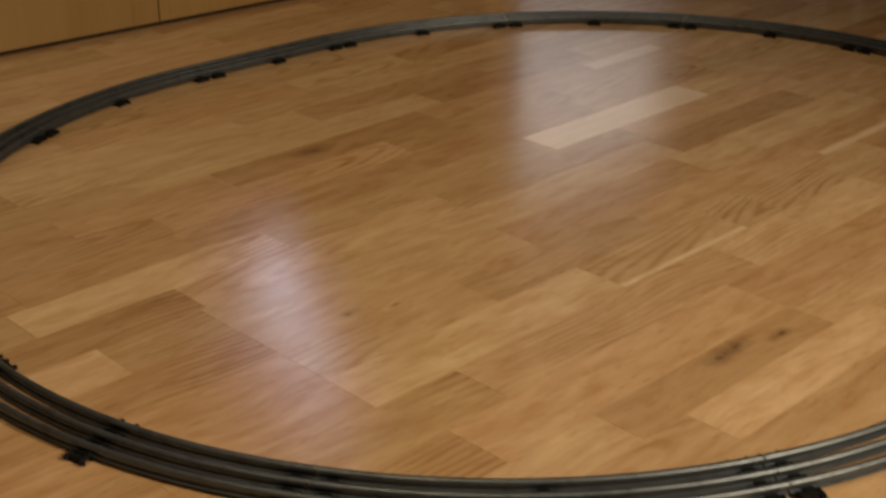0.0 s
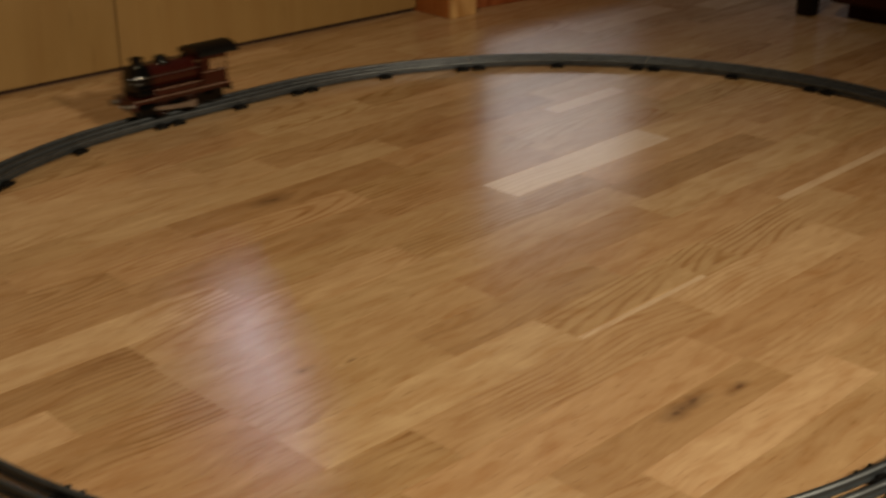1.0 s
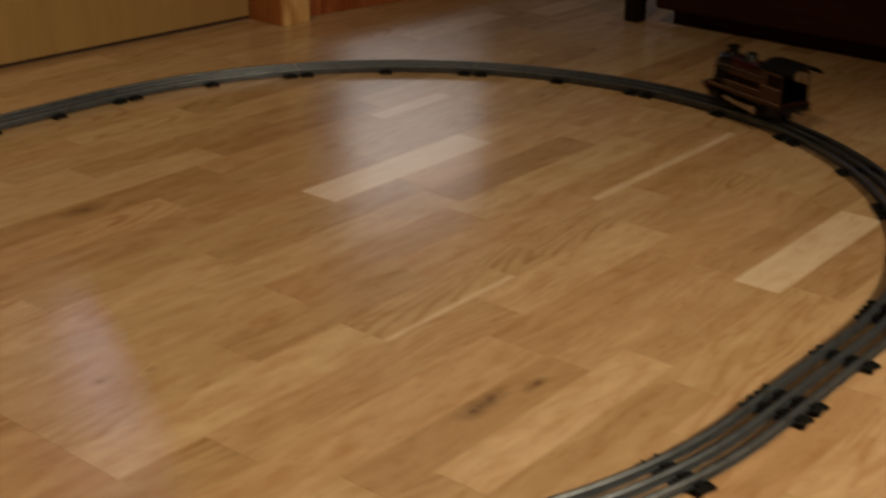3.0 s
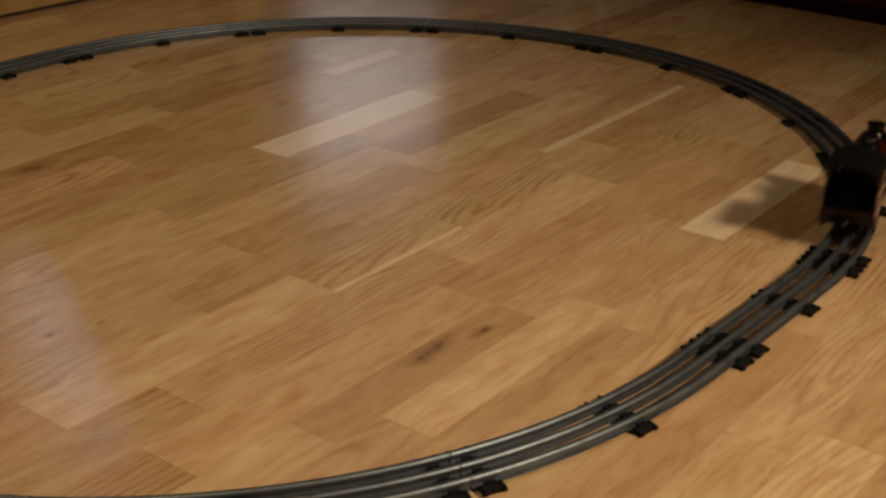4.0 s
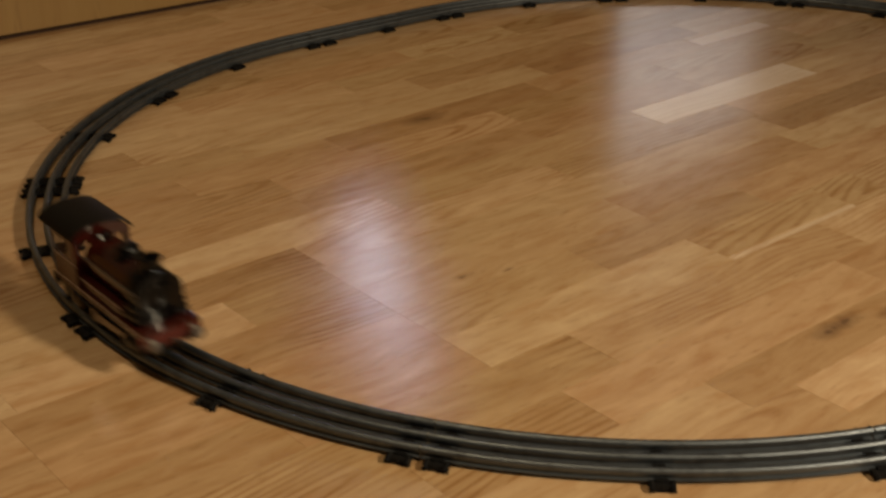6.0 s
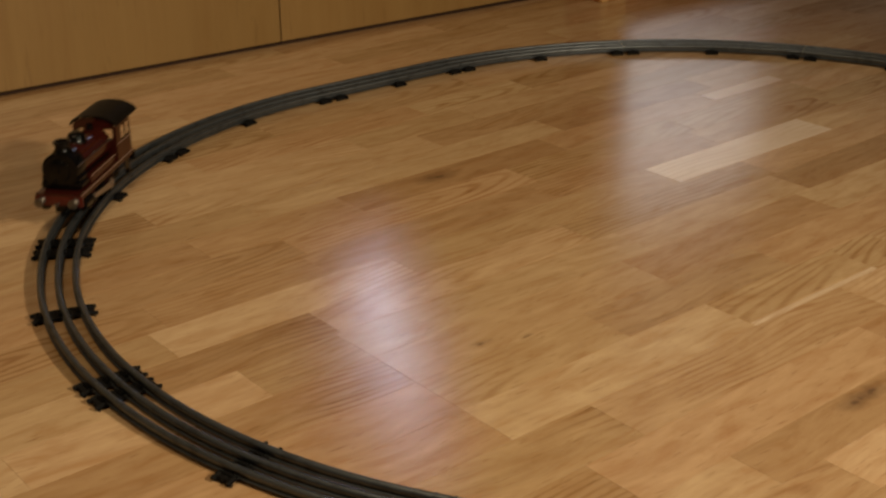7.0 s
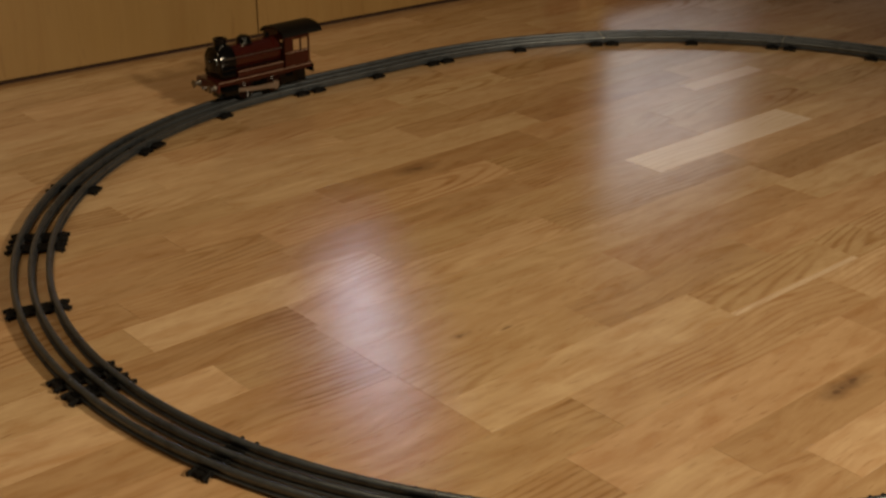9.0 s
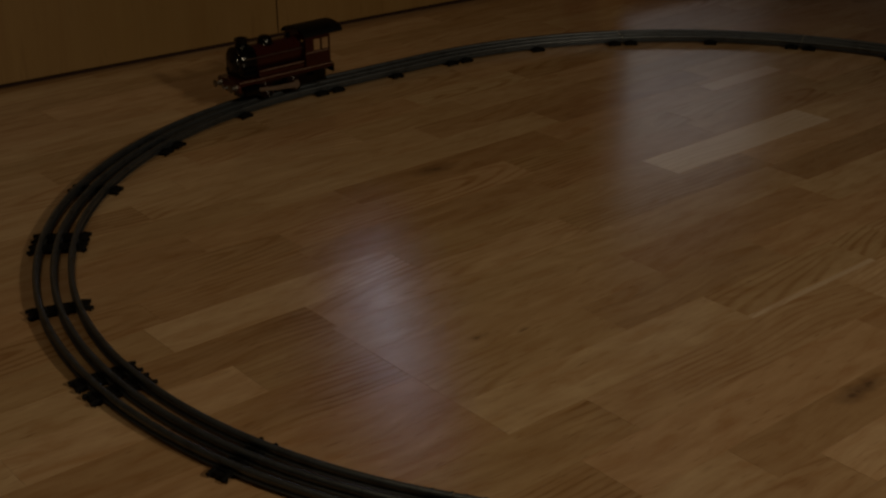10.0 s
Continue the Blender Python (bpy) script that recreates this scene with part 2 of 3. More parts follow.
def tin(name, colour, rough, metal, wear=(0.2, 0.14, 0.09), amount=0.25, sheen=0.5):
    m = material(name, colour, rough, metal)
    m.node_tree.nodes["Principled BSDF"].inputs["Specular IOR Level"].default_value = sheen
    n = Nodes(m)
    co = n.add("ShaderNodeTexCoord").outputs["Object"]
    a = n.add("ShaderNodeTexNoise", [("Vector", co), ("Scale", 60.0), ("Detail", 5.0), ("Roughness", 0.65)])
    b = n.add("ShaderNodeTexNoise", [("Vector", co), ("Scale", 420.0), ("Detail", 3.0)])
    f = n.ramp(a.outputs[0], [(0.50, (0, 0, 0)), (0.72, (1, 1, 1))])
    k = n.add("ShaderNodeMath", [(0, f), (1, amount)], op="MULTIPLY").outputs[0]
    n.link(n.mix(k, colour, wear), "Base Color")
    r = n.add("ShaderNodeMapRange", [("Value", b.outputs[0]), ("To Min", rough * 0.7), ("To Max", min(1.0, rough * 1.4))])
    n.link(r.outputs[0], "Roughness")
    n.bump(b.outputs[0], 0.08, 0.0002)
    return m


M_RAIL = tin("tinplate_rail", (0.120, 0.137, 0.157), 0.42, 0.85, (0.04, 0.04, 0.04), 0.6)
M_SLEEPER = tin("black_tin_sleeper", (0.0045, 0.0045, 0.005), 0.62, 0.0, (0.012, 0.010, 0.008), 0.3, 0.12)
M_PIN = tin("bright_pin", (0.36, 0.34, 0.31), 0.34, 0.9, (0.5, 0.42, 0.3), 0.3)
M_MAROON = tin("maroon_enamel", (0.030, 0.0050, 0.0032), 0.13, 0.0, (0.016, 0.005, 0.003), 0.5, 0.5)
M_BLACK = tin("black_enamel", (0.002, 0.002, 0.0022), 0.13, 0.0, (0.006, 0.005, 0.0045), 0.3, 0.28)
M_ROOF = tin("dull_black_roof", (0.0045, 0.004, 0.0035), 0.45, 0.0, (0.010, 0.008, 0.006), 0.35, 0.09)
M_REDBEAM = tin("red_enamel", (0.07, 0.010, 0.006), 0.32, 0.0, (0.03, 0.01, 0.008), 0.3)
M_ROD = tin("dull_tin_rod", (0.40, 0.35, 0.32), 0.3, 0.9, (0.2, 0.16, 0.12), 0.4)
M_GOLD = tin("pale_lining", (0.40, 0.31, 0.25), 0.35, 0.3, (0.3, 0.18, 0.06), 0.3)
M_STEEL = tin("worn_nickel", (0.20, 0.185, 0.17), 0.36, 0.95, (0.25, 0.2, 0.15), 0.4)


# ---- mesh helpers ----
def mesh_of(name, bm, mat, smooth=False):
    me = bpy.data.meshes.new(name)
    bmesh.ops.recalc_face_normals(bm, faces=bm.faces)
    bm.to_mesh(me)
    bm.free()
    if smooth:
        me.polygons.foreach_set("use_smooth", [True] * len(me.polygons))
        me.set_sharp_from_angle(angle=math.radians(38))
    me.materials.append(mat)
    return me


def part(name, bm, mat, parent=None, label="", smooth=False):
    ob = new(name, mesh_of(name, bm, mat, smooth))
    if parent is not None:
        ob.parent = parent
    return tagged(ob, label)


def box(bm, lo, hi, m=None, bevel=0.0):
    got = bmesh.ops.create_cube(bm, size=1.0)["verts"]
    size = Vector(hi) - Vector(lo)
    mid = (Vector(hi) + Vector(lo)) / 2
    bmesh.ops.transform(bm, verts=got, matrix=Matrix.Translation(mid) @ Matrix.Diagonal((*size, 1)))
    if bevel:
        edges = list({e for v in got for e in v.link_edges})
        r = bmesh.ops.bevel(bm, geom=edges, offset=bevel, segments=2, affect="EDGES", profile=0.6)
        got = list({v for f in r["faces"] for v in f.verts} | {v for v in got if v.is_valid})
    if m is not None:
        bmesh.ops.transform(bm, verts=got, matrix=m)
    return got


def lathe(bm, profile, axis="z", at=(0, 0, 0), steps=28):
    """Turn (radius, height) pairs round an axis; closed at the ends."""
    rings = []
    for r, h in profile:
        ring = []
        for k in range(steps):
            a = 2 * math.pi * k / steps
            c, s = r * math.cos(a), r * math.sin(a)
            p = {"z": (c, s, h), "x": (h, c, s), "y": (c, h, s)}[axis]
            ring.append(bm.verts.new(Vector(p) + Vector(at)))
        rings.append(ring)
    for a, b in zip(rings, rings[1:]):
        for k in range(steps):
            bm.faces.new((a[k], a[(k + 1) % steps], b[(k + 1) % steps], b[k]))
    bm.faces.new(rings[0])
    bm.faces.new(list(reversed(rings[-1])))


def rod(bm, a, b, r, steps=8):
    a, b = Vector(a), Vector(b)
    got = bmesh.ops.create_cone(bm, cap_ends=True, segments=steps, radius1=r, radius2=r, depth=(b - a).length)["verts"]
    q = (b - a).to_track_quat("Z", "Y").to_matrix().to_4x4()
    bmesh.ops.transform(bm, verts=got, matrix=Matrix.Translation((a + b) / 2) @ q)


def extrude_outline(bm, pts, lo, hi, axis="x"):
    """A prism from a closed outline of pairs; axis is its length."""
    put = {"x": lambda p, h: (h, p[0], p[1]), "y": lambda p, h: (p[0], h, p[1]), "z": lambda p, h: (p[0], p[1], h)}[axis]
    a = [bm.verts.new(put(p, lo)) for p in pts]
    b = [bm.verts.new(put(p, hi)) for p in pts]
    n = len(pts)
    for k in range(n):
        bm.faces.new((a[k], a[(k + 1) % n], b[(k + 1) % n], b[k]))
    bm.faces.new(a)
    bm.faces.new(list(reversed(b)))


# ---- room ----
ROOM = Matrix.Translation(CORNER) @ Matrix.Rotation(WALL, 4, "Z")   # local x along the cupboards, local -y into the room


def slab(name, lo, hi, mat, label="", category="", kind="structure"):
    bm = bmesh.new()
    box(bm, lo, hi)
    ob = part(name, bm, mat)
    ob.matrix_world = ROOM
    return tagged(ob, label, category, "", kind)


def build_room():
    # local axes: x along the cupboards, y away from the room behind them
    wall = "plain warm painted wall"
    slab("wall_west_low", (-3.6, 0.47, 0), (0.60, 0.60, 0.50), M_PAINT, wall + " behind the cupboards", "wall")
    slab("wall_west_left", (-3.6, 0.47, 0.50), (-0.30, 0.60, 2.5), M_PAINT, wall + " beside the narrow window", "wall")
    slab("wall_west_right", (0.16, 0.47, 0.50), (0.60, 0.60, 2.5), M_PAINT, wall + " beside the narrow window", "wall")
    slab("wall_west_top", (-0.30, 0.47, 1.28), (0.16, 0.60, 2.5), M_PAINT, wall + " over the narrow window", "wall")
    slab("wall_south", (-3.75, -4.2, 0), (-3.62, 0.60, 2.5), M_PAINT, wall, "wall")
    slab("wall_east", (-3.75, -4.35, 0), (2.85, -4.22, 2.5), M_PAINT, wall, "wall")
    slab("wall_far", (2.7, -4.2, 0), (2.83, 1.68, 2.5), M_PAINT, wall, "wall")
    slab("wall_far_low", (2.7, 1.68, 0), (2.83, 2.58, 1.05), M_PAINT, wall + " under the far window", "wall")
    slab("wall_far_top", (2.7, 1.68, 2.05), (2.83, 2.58, 2.5), M_PAINT, wall + " over the far window", "wall")
    slab("wall_far_end", (2.7, 2.58, 0), (2.83, 3.0, 2.5), M_PAINT, wall, "wall")
    slab("wall_hall", (1.64, 3.0, 0), (2.85, 3.13, 2.5), M_PAINT, wall + " of the next room", "wall")
    slab("wall_hall_jog", (1.64, 2.16, 0), (1.74, 2.99, 2.5), M_PAINT, wall + " of the next room", "wall")
    slab("wall_hall_low", (-0.80, 2.05, 0), (1.74, 2.15, 1.18), M_PAINT, wall + " under the window", "wall")
    slab("wall_hall_top", (-0.80, 2.05, 2.36), (1.74, 2.15, 2.5), M_PAINT, wall + " over the window", "wall")
    slab("wall_hall_left", (-0.80, 2.05, 1.18), (0.66, 2.15, 2.36), M_PAINT, wall + " beside the window", "wall")
    slab("wall_hall_right", (1.56, 2.05, 1.18), (1.74, 2.15, 2.36), M_PAINT, wall + " beside the window", "wall")
    slab("wall_hall_side", (-0.80, 0.62, 0), (-0.70, 2.04, 2.5), M_PAINT, wall + " of the next room", "wall")
    slab("ceiling", (-3.8, -4.4, 2.5), (2.9, 3.2, 2.6), M_CEIL, "plain off-white ceiling", "ceiling")
    # unseen door, added so that the floor beside the post reflects red
    door = tagged(new("door_1"), "unseen reddish-brown wooden door behind the post, added for its red reflection", "door", "", "structure")
    door.matrix_world = ROOM
    bm = bmesh.new()
    box(bm, (0.075, 0.43, 0.004), (0.595, 0.466, 2.05), bevel=0.002)
    part("door_leaf", bm, M_RED_DOOR, door)


def window(name, label, m, w, h):
    """A painted window frame of four bars and a sill; local x along the wall, z up, set in its opening."""
    win = tagged(new(name), label, "window", "", "structure")
    win.matrix_world = ROOM @ m
    bars = (((0, 0, 0), (0.035, 0.04, h)), ((w - 0.035, 0, 0), (w, 0.04, h)),
            ((0.036, 0, h - 0.035), (w - 0.036, 0.04, h)), ((0.036, 0, 0), (w - 0.036, 0.04, 0.035)))
    for lo, hi in bars:
        bm = bmesh.new()
        box(bm, lo, hi, bevel=0.003)
        part("frame_bar", bm, M_FRAME, win)


LEANING = 20.0


def build_openings():
    window("window_1", "white-painted window in the next room's wall", Matrix.Translation((0.66, 2.10, 1.18)), 0.90, 1.18)
    # two unseen dark boards, added leaning; their narrow gap shapes light over the cupboards
    for lo, hi in ((-0.45, -0.039), (0.039, 0.40)):
        bm = bmesh.new()
        box(bm, (lo, 0, -0.52), (hi, 0.008, 0.52))
        ob = part("board", bm, M_GAP_DARK)
        ob.matrix_world = ROOM @ Matrix.Translation((-0.049, 0.606, 0.90)) @ Matrix.Rotation(math.radians(LEANING), 4, "Y")
        tagged(ob, "unseen dark leaning board added to narrow the light through the opening over the cupboards", "board")
    window("window_2", "white-painted window of the next room", Matrix.Translation((2.79, 1.68, 1.05)) @ Matrix.Rotation(math.radians(90), 4, "Z"), 0.90, 1.0)
    # low reddish step that fills the doorway beside the post
    step = tagged(new("doorway_step"), "low reddish-brown wooden step in the doorway beside the post", "step")
    step.matrix_world = ROOM @ Matrix.Translation((0.072, -0.060, 0)) @ Matrix.Rotation(math.radians(-6.5), 4, "Z")
    bm = bmesh.new()
    box(bm, (0.0, 0.0, 0.0), (0.95, 0.016, 0.066), bevel=0.002)
    part("riser", bm, M_RED_DOOR, step)
    bm = bmesh.new()
    box(bm, (0.0, -0.006, 0.0665), (0.95, 0.30, 0.084), bevel=0.003)
    part("tread", bm, M_RED_DOOR, step)


def build_cupboards():
    """A run of light veneered fronts; the shade in their floor gap is painted dark."""
    edges = [-3.4, -2.55, -1.66, -0.634, -0.004]
    for a, b in zip(edges, edges[1:]):
        cup = tagged(new("cupboard"), "light birch veneered cupboard standing on the oak floor", "cupboard", "row of cupboards")
        cup.matrix_world = ROOM
        bm = bmesh.new()
        box(bm, (a + 0.001, 0.022, 0.0076), (b - 0.001, 0.46, 0.46), bevel=0.001)
        part("body", bm, M_CUPBOARD, cup)
        # the floor gap's shade is put into this strip's colour
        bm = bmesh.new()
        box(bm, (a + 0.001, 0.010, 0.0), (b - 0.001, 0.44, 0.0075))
        part("plinth", bm, M_GAP_DARK, cup, "recessed plinth coloured near-black as the gap's shade")
        bm = bmesh.new()
        box(bm, (a + 0.0011, 0.0, 0.0085), (b - 0.0011, 0.020, 0.45), bevel=0.0008)
        part("door", bm, M_CUPBOARD, cup)
    post = tagged(new("door_post"), "wooden post with a reddish side at the cupboards' end", "post")
    post.matrix_world = ROOM
    bm = bmesh.new()
    box(bm, (-0.001, -0.088, 0), (0.06, 0.018, 2.1), bevel=0.002)
    part("side_board", bm, M_POST_SIDE, post, "reddish-brown side board")
    bm = bmesh.new()
    box(bm, (0.0, -0.096, 0), (0.064, -0.0885, 2.1), bevel=0.002)
    part("face_board", bm, M_POST_FACE, post, "light wooden face board")


def build_furniture():
    # dark table of which one leg stands in view
    table = tagged(new("side_table"), "dark wooden table with square tapered legs", "table")
    table.matrix_world = Matrix.Translation((0.476, 1.078, 0)) @ Matrix.Rotation(WALL, 4, "Z")
    for x, y in ((0, 0), (0.62, 0), (0, 0.90), (0.62, 0.90)):
        bm = bmesh.new()
        got = box(bm, (x - 0.021, y - 0.021, 0.0), (x + 0.021, y + 0.021, 0.72), bevel=0.003)
        for vert in got:
            k = 0.72 + 0.28 * min(1.0, vert.co.z / 0.72)
            vert.co.x, vert.co.y = x + (vert.co.x - x) * k, y + (vert.co.y - y) * k
        part("leg", bm, M_LEG, table)
    bm = bmesh.new()
    box(bm, (-0.04, -0.04, 0.72), (0.66, 0.94, 0.75), bevel=0.004)
    part("tabletop", bm, M_LEG, table)
    chest = tagged(new("chest"), "dark reddish wooden chest standing on the oak floor", "chest")
    chest.matrix_world = Matrix.Translation((0.512, 1.050, 0)) @ Matrix.Rotation(WALL, 4, "Z")
    bm = bmesh.new()
    box(bm, (0, -0.96, 0.03), (0.45, 0, 0.75), bevel=0.004)
    part("body", bm, M_DARK, chest)
    bm = bmesh.new()
    box(bm, (0.03, -0.94, 0), (0.43, -0.02, 0.03))
    part("plinth", bm, M_DARK, chest)
    bm = bmesh.new()
    box(bm, (-0.02, -0.98, 0.75), (0.47, 0.02, 0.775), bevel=0.004)
    part("top", bm, M_DARK, chest)
    bm = bmesh.new()
    box(bm, (-0.012, -0.955, 0.035), (-0.001, -0.005, 0.735), bevel=0.003)
    part("front_panel", bm, M_DARK, chest)


# ---- toy track ----
JOINTS = [0.011, 0.253, 0.552, 0.847, 1.141, 1.442, 1.738, 2.050, 2.285, 2.596, 2.937, 3.295, 3.628, 3.944]


def rail_profile():
    """Pressed tin rail: a round bead on a thin web with a flat foot; (across, up)."""
    pts = [(-0.0034, 0.0040), (-0.0034, 0.0046), (-0.0010, 0.0052), (-0.0009, 0.0094)]
    for k in range(9):
        a = math.radians(215 - k * 31.25)
        pts.append((0.0031 * math.cos(a), 0.0104 + 0.0031 * math.sin(a)))
    return pts + [(0.0009, 0.0094), (0.0010, 0.0052), (0.0034, 0.0046), (0.0034, 0.0040)]


def build_track():
    prof = rail_profile()
    spans = list(zip(JOINTS, JOINTS[1:] + [JOINTS[0] + LAP]))
    for n, (s0, s1) in enumerate(spans):
        straight = n in (0, 7)
        sec = tagged(new("track_section"), ("short straight" if straight else "curved") + " three-rail tinplate toy track section on black sleepers",
                     "toy track", "toy railway loop")
        mid, _ = on_loop((s0 + s1) / 2)
        sec.location = mid
        for k in (-1, 0, 1):
            bm = bmesh.new()
            rings = []
            steps = 16
            for i in range(steps + 1):
                s = s0 + 0.0006 + (s1 - s0 - 0.0012) * i / steps
                p, nrm = on_loop(s, k * GAUGE)
                rings.append([bm.verts.new(p + nrm * a + Vector((0, 0, b)) - mid) for a, b in prof])
            m = len(prof)
            for ra, rb in zip(rings, rings[1:]):
                for i in range(m):
                    bm.faces.new((ra[i], ra[(i + 1) % m], rb[(i + 1) % m], rb[i]))
            bm.faces.new(rings[0])
            bm.faces.new(list(reversed(rings[-1])))
            part("rail", bm, M_RAIL, sec, smooth=True)
        for s in (s0 + 0.0140, (s0 + s1) / 2, s1 - 0.0140):
            p, nrm = on_loop(s)
            tie = build_sleeper(sec)
            ang = math.atan2(nrm.y, nrm.x)
            tie.matrix_local = Matrix.Translation(p - mid) @ Matrix.Rotation(ang, 4, "Z")
        for k in (-1, 0, 1):
            p, nrm = on_loop(s1, k * GAUGE)
            tang = Vector((nrm.y, -nrm.x, 0))
            bm = bmesh.new()
            rod(bm, p - mid - tang * 0.006 + Vector((0, 0, 0.0117)), p - mid + tang * 0.006 + Vector((0, 0, 0.0117)), 0.0016)
            part("pin", bm, M_PIN, sec, "bright joining pin")


SLEEPER = []


def build_sleeper(sec):
    """Folded black tin tie with turned-down ends and clips over each rail's foot."""
    if not SLEEPER:
        bm = bmesh.new()
        outline = [(-0.0288, 0.0), (-0.0276, 0.0), (-0.0264, 0.0032), (0.0264, 0.0032), (0.0276, 0.0), (0.0288, 0.0),
                   (0.0280, 0.0048), (-0.0280, 0.0048)]
        extrude_outline(bm, outline, -0.0098, 0.0098, "y")
        for e in (-1, 1):
            for k in (-1, 0, 1):
                rod(bm, (e * 0.0225, k * 0.0075, 0.0046), (e * (0.0312 if k else 0.0290), k * 0.0078, 0.0030), 0.0021 if k else 0.0012, 7)
        clip = bmesh.new()
        box(clip, (-0.0018, -0.0045, 0.0040), (0.0018, 0.0045, 0.0066), bevel=0.0004)
        SLEEPER.append(mesh_of("sleeper", bm, M_SLEEPER))
        SLEEPER.append(mesh_of("clip", clip, M_SLEEPER))
    tie = new("sleeper", SLEEPER[0])
    tie.parent = sec
    for k in (-1, 0, 1):
        for e in (-1, 1):
            c = new("clip", SLEEPER[1])
            c.parent = tie
            c.location.x = k * GAUGE + e * 0.0040
    return tie


# ---- toy locomotive: local x ahead, z up from the rail tops ----
def build_locomotive():
    eng = tagged(new("toy_locomotive"), "old maroon and black tinplate toy locomotive on the track", "toy train")
    W = 0.029

    def add(name, bm, mat, label="", smooth=True):
        return part(name, bm, mat, eng, label, smooth)

    bm = bmesh.new()
    box(bm, (-0.086, -W, 0.0345), (0.090, W, 0.0375), bevel=0.0008)
    box(bm, (-0.086, -W, 0.0305), (0.086, -W + 0.0012, 0.0345))
    box(bm, (-0.086, W - 0.0012, 0.0305), (0.086, W, 0.0345))
    add("footplate", bm, M_MAROON)
    for e in (-1, 1):
        bm = bmesh.new()
        box(bm, (-0.084, e * (W + 0.0002) - 0.0003, 0.0359), (0.088, e * (W + 0.0002) + 0.0003, 0.0366))
        add("lining", bm, M_GOLD, "thin pale lining", False)
    bm = bmesh.new()
    box(bm, (-0.070, -0.0135, 0.006), (0.074, 0.0135, 0.0344), bevel=0.001)
    add("chassis", bm, M_BLACK, "black clockwork chassis")
    # boiler and smokebox
    bm = bmesh.new()
    lathe(bm, [(0.0212, -0.034), (0.0212, 0.050)], "x", (0, 0, 0.0625), 40)
    boiler = add("boiler", bm, M_MAROON)
    bm = bmesh.new()
    lathe(bm, [(0.0222, 0.049), (0.0224, 0.051), (0.0224, 0.0755), (0.0212, 0.0775), (0.0150, 0.0785)], "x", (0, 0, 0.0625), 40)
    box(bm, (0.048, -0.0195, 0.0376), (0.0765, 0.0195, 0.060), bevel=0.001)
    smoke = add("smokebox", bm, M_BLACK)
    bm = bmesh.new()
    lathe(bm, [(0.0145, 0.0780), (0.0140, 0.0800), (0.0085, 0.0815), (0.0020, 0.0820), (0.0018, 0.0845)], "x", (0, 0, 0.0635), 28)
    part("smokebox_door", bm, M_BLACK, smoke, "", True)
    bm = bmesh.new()
    lathe(bm, [(0.0227, 0.0755), (0.0229, 0.0762), (0.0227, 0.0770)], "x", (0, 0, 0.0625), 40)
    part("ring", bm, M_BLACK, smoke, "black rim round the smokebox front", True)
    # boiler underside between the splashers
    bm = bmesh.new()
    box(bm, (-0.034, -0.0175, 0.0376), (0.055, 0.0175, 0.053), bevel=0.001)
    add("firebox", bm, M_BLACK)
    for e in (-1, 1):
        bm = bmesh.new()
        box(bm, (-0.034, min(e * 0.018, e * 0.0268), 0.0376), (0.050, max(e * 0.018, e * 0.0268), 0.0485), bevel=0.0012)
        sp = add("splasher", bm, M_MAROON)
        bm = bmesh.new()
        box(bm, (-0.033, e * 0.0270 - 0.0002, 0.0470), (0.049, e * 0.0270 + 0.0002, 0.0477))
        part("lining", bm, M_GOLD, sp, "thin pale lining")
    # chimney, dome, safety valve
    bm = bmesh.new()
    lathe(bm, [(0.0125, 0.0820), (0.0104, 0.0848), (0.0094, 0.0872), (0.0094, 0.0925), (0.0112, 0.0937), (0.0112, 0.0958), (0.0096, 0.0968), (0.0074, 0.0968), (0.0068, 0.090)], "z", (0.0620, 0, 0), 24)
    add("chimney", bm, M_BLACK)
    bm = bmesh.new()
    lathe(bm, [(0.0140, 0.0812), (0.0118, 0.0840), (0.0112, 0.0875), (0.0104, 0.0908), (0.0078, 0.0932), (0.0040, 0.0944), (0.0012, 0.0947)], "z", (0.020, 0, 0), 24)
    add("dome", bm, M_BLACK)
    bm = bmesh.new()
    lathe(bm, [(0.0055, 0.081), (0.0045, 0.084), (0.0040, 0.089), (0.0048, 0.0895), (0.0042, 0.0905)], "z", (-0.0225, 0, 0), 16)
    add("safety_valve", bm, M_BLACK)
    # hand rails
    for e in (-1, 1):
        bm = bmesh.new()
        rod(bm, (-0.034, e * 0.0228, 0.0685), (0.074, e * 0.0228, 0.0685), 0.0009, 6)
        rail = add("hand_rail", bm, M_STEEL, "bright wire hand rail")
        for x in (-0.026, 0.020, 0.064):
            bm = bmesh.new()
            rod(bm, (x, e * 0.0190, 0.0685), (x, e * 0.0232, 0.0685), 0.0011, 6)
            part("knob", bm, M_STEEL, rail)
    # cab: two sides with windows, front sheet with two round-topped lights, roof
    for e in (-1, 1):
        bm = bmesh.new()
        y0, y1 = sorted((e * (W - 0.0012), e * W))
        x0, x1 = -0.083, -0.036
        box(bm, (x0, y0, 0.0376), (x1, y1, 0.0610))
        box(bm, (x0, y0, 0.0610), (x0 + 0.003, y1, 0.0835))
        box(bm, (x0 + 0.0155, y0, 0.0610), (x0 + 0.0185, y1, 0.0790))
        box(bm, (x0 + 0.031, y0, 0.0610), (x1, y1, 0.0835))
        box(bm, (x0 + 0.003, y0, 0.0790), (x0 + 0.031, y1, 0.0835))
        cab = add("cab_side", bm, M_MAROON, "", False)
        bm = bmesh.new()
        box(bm, (x0 + 0.002, e * (W + 0.0002) - 0.0002, 0.0588), (x1 - 0.001, e * (W + 0.0002) + 0.0002, 0.0594))
        part("lining", bm, M_GOLD, cab, "thin pale lining")
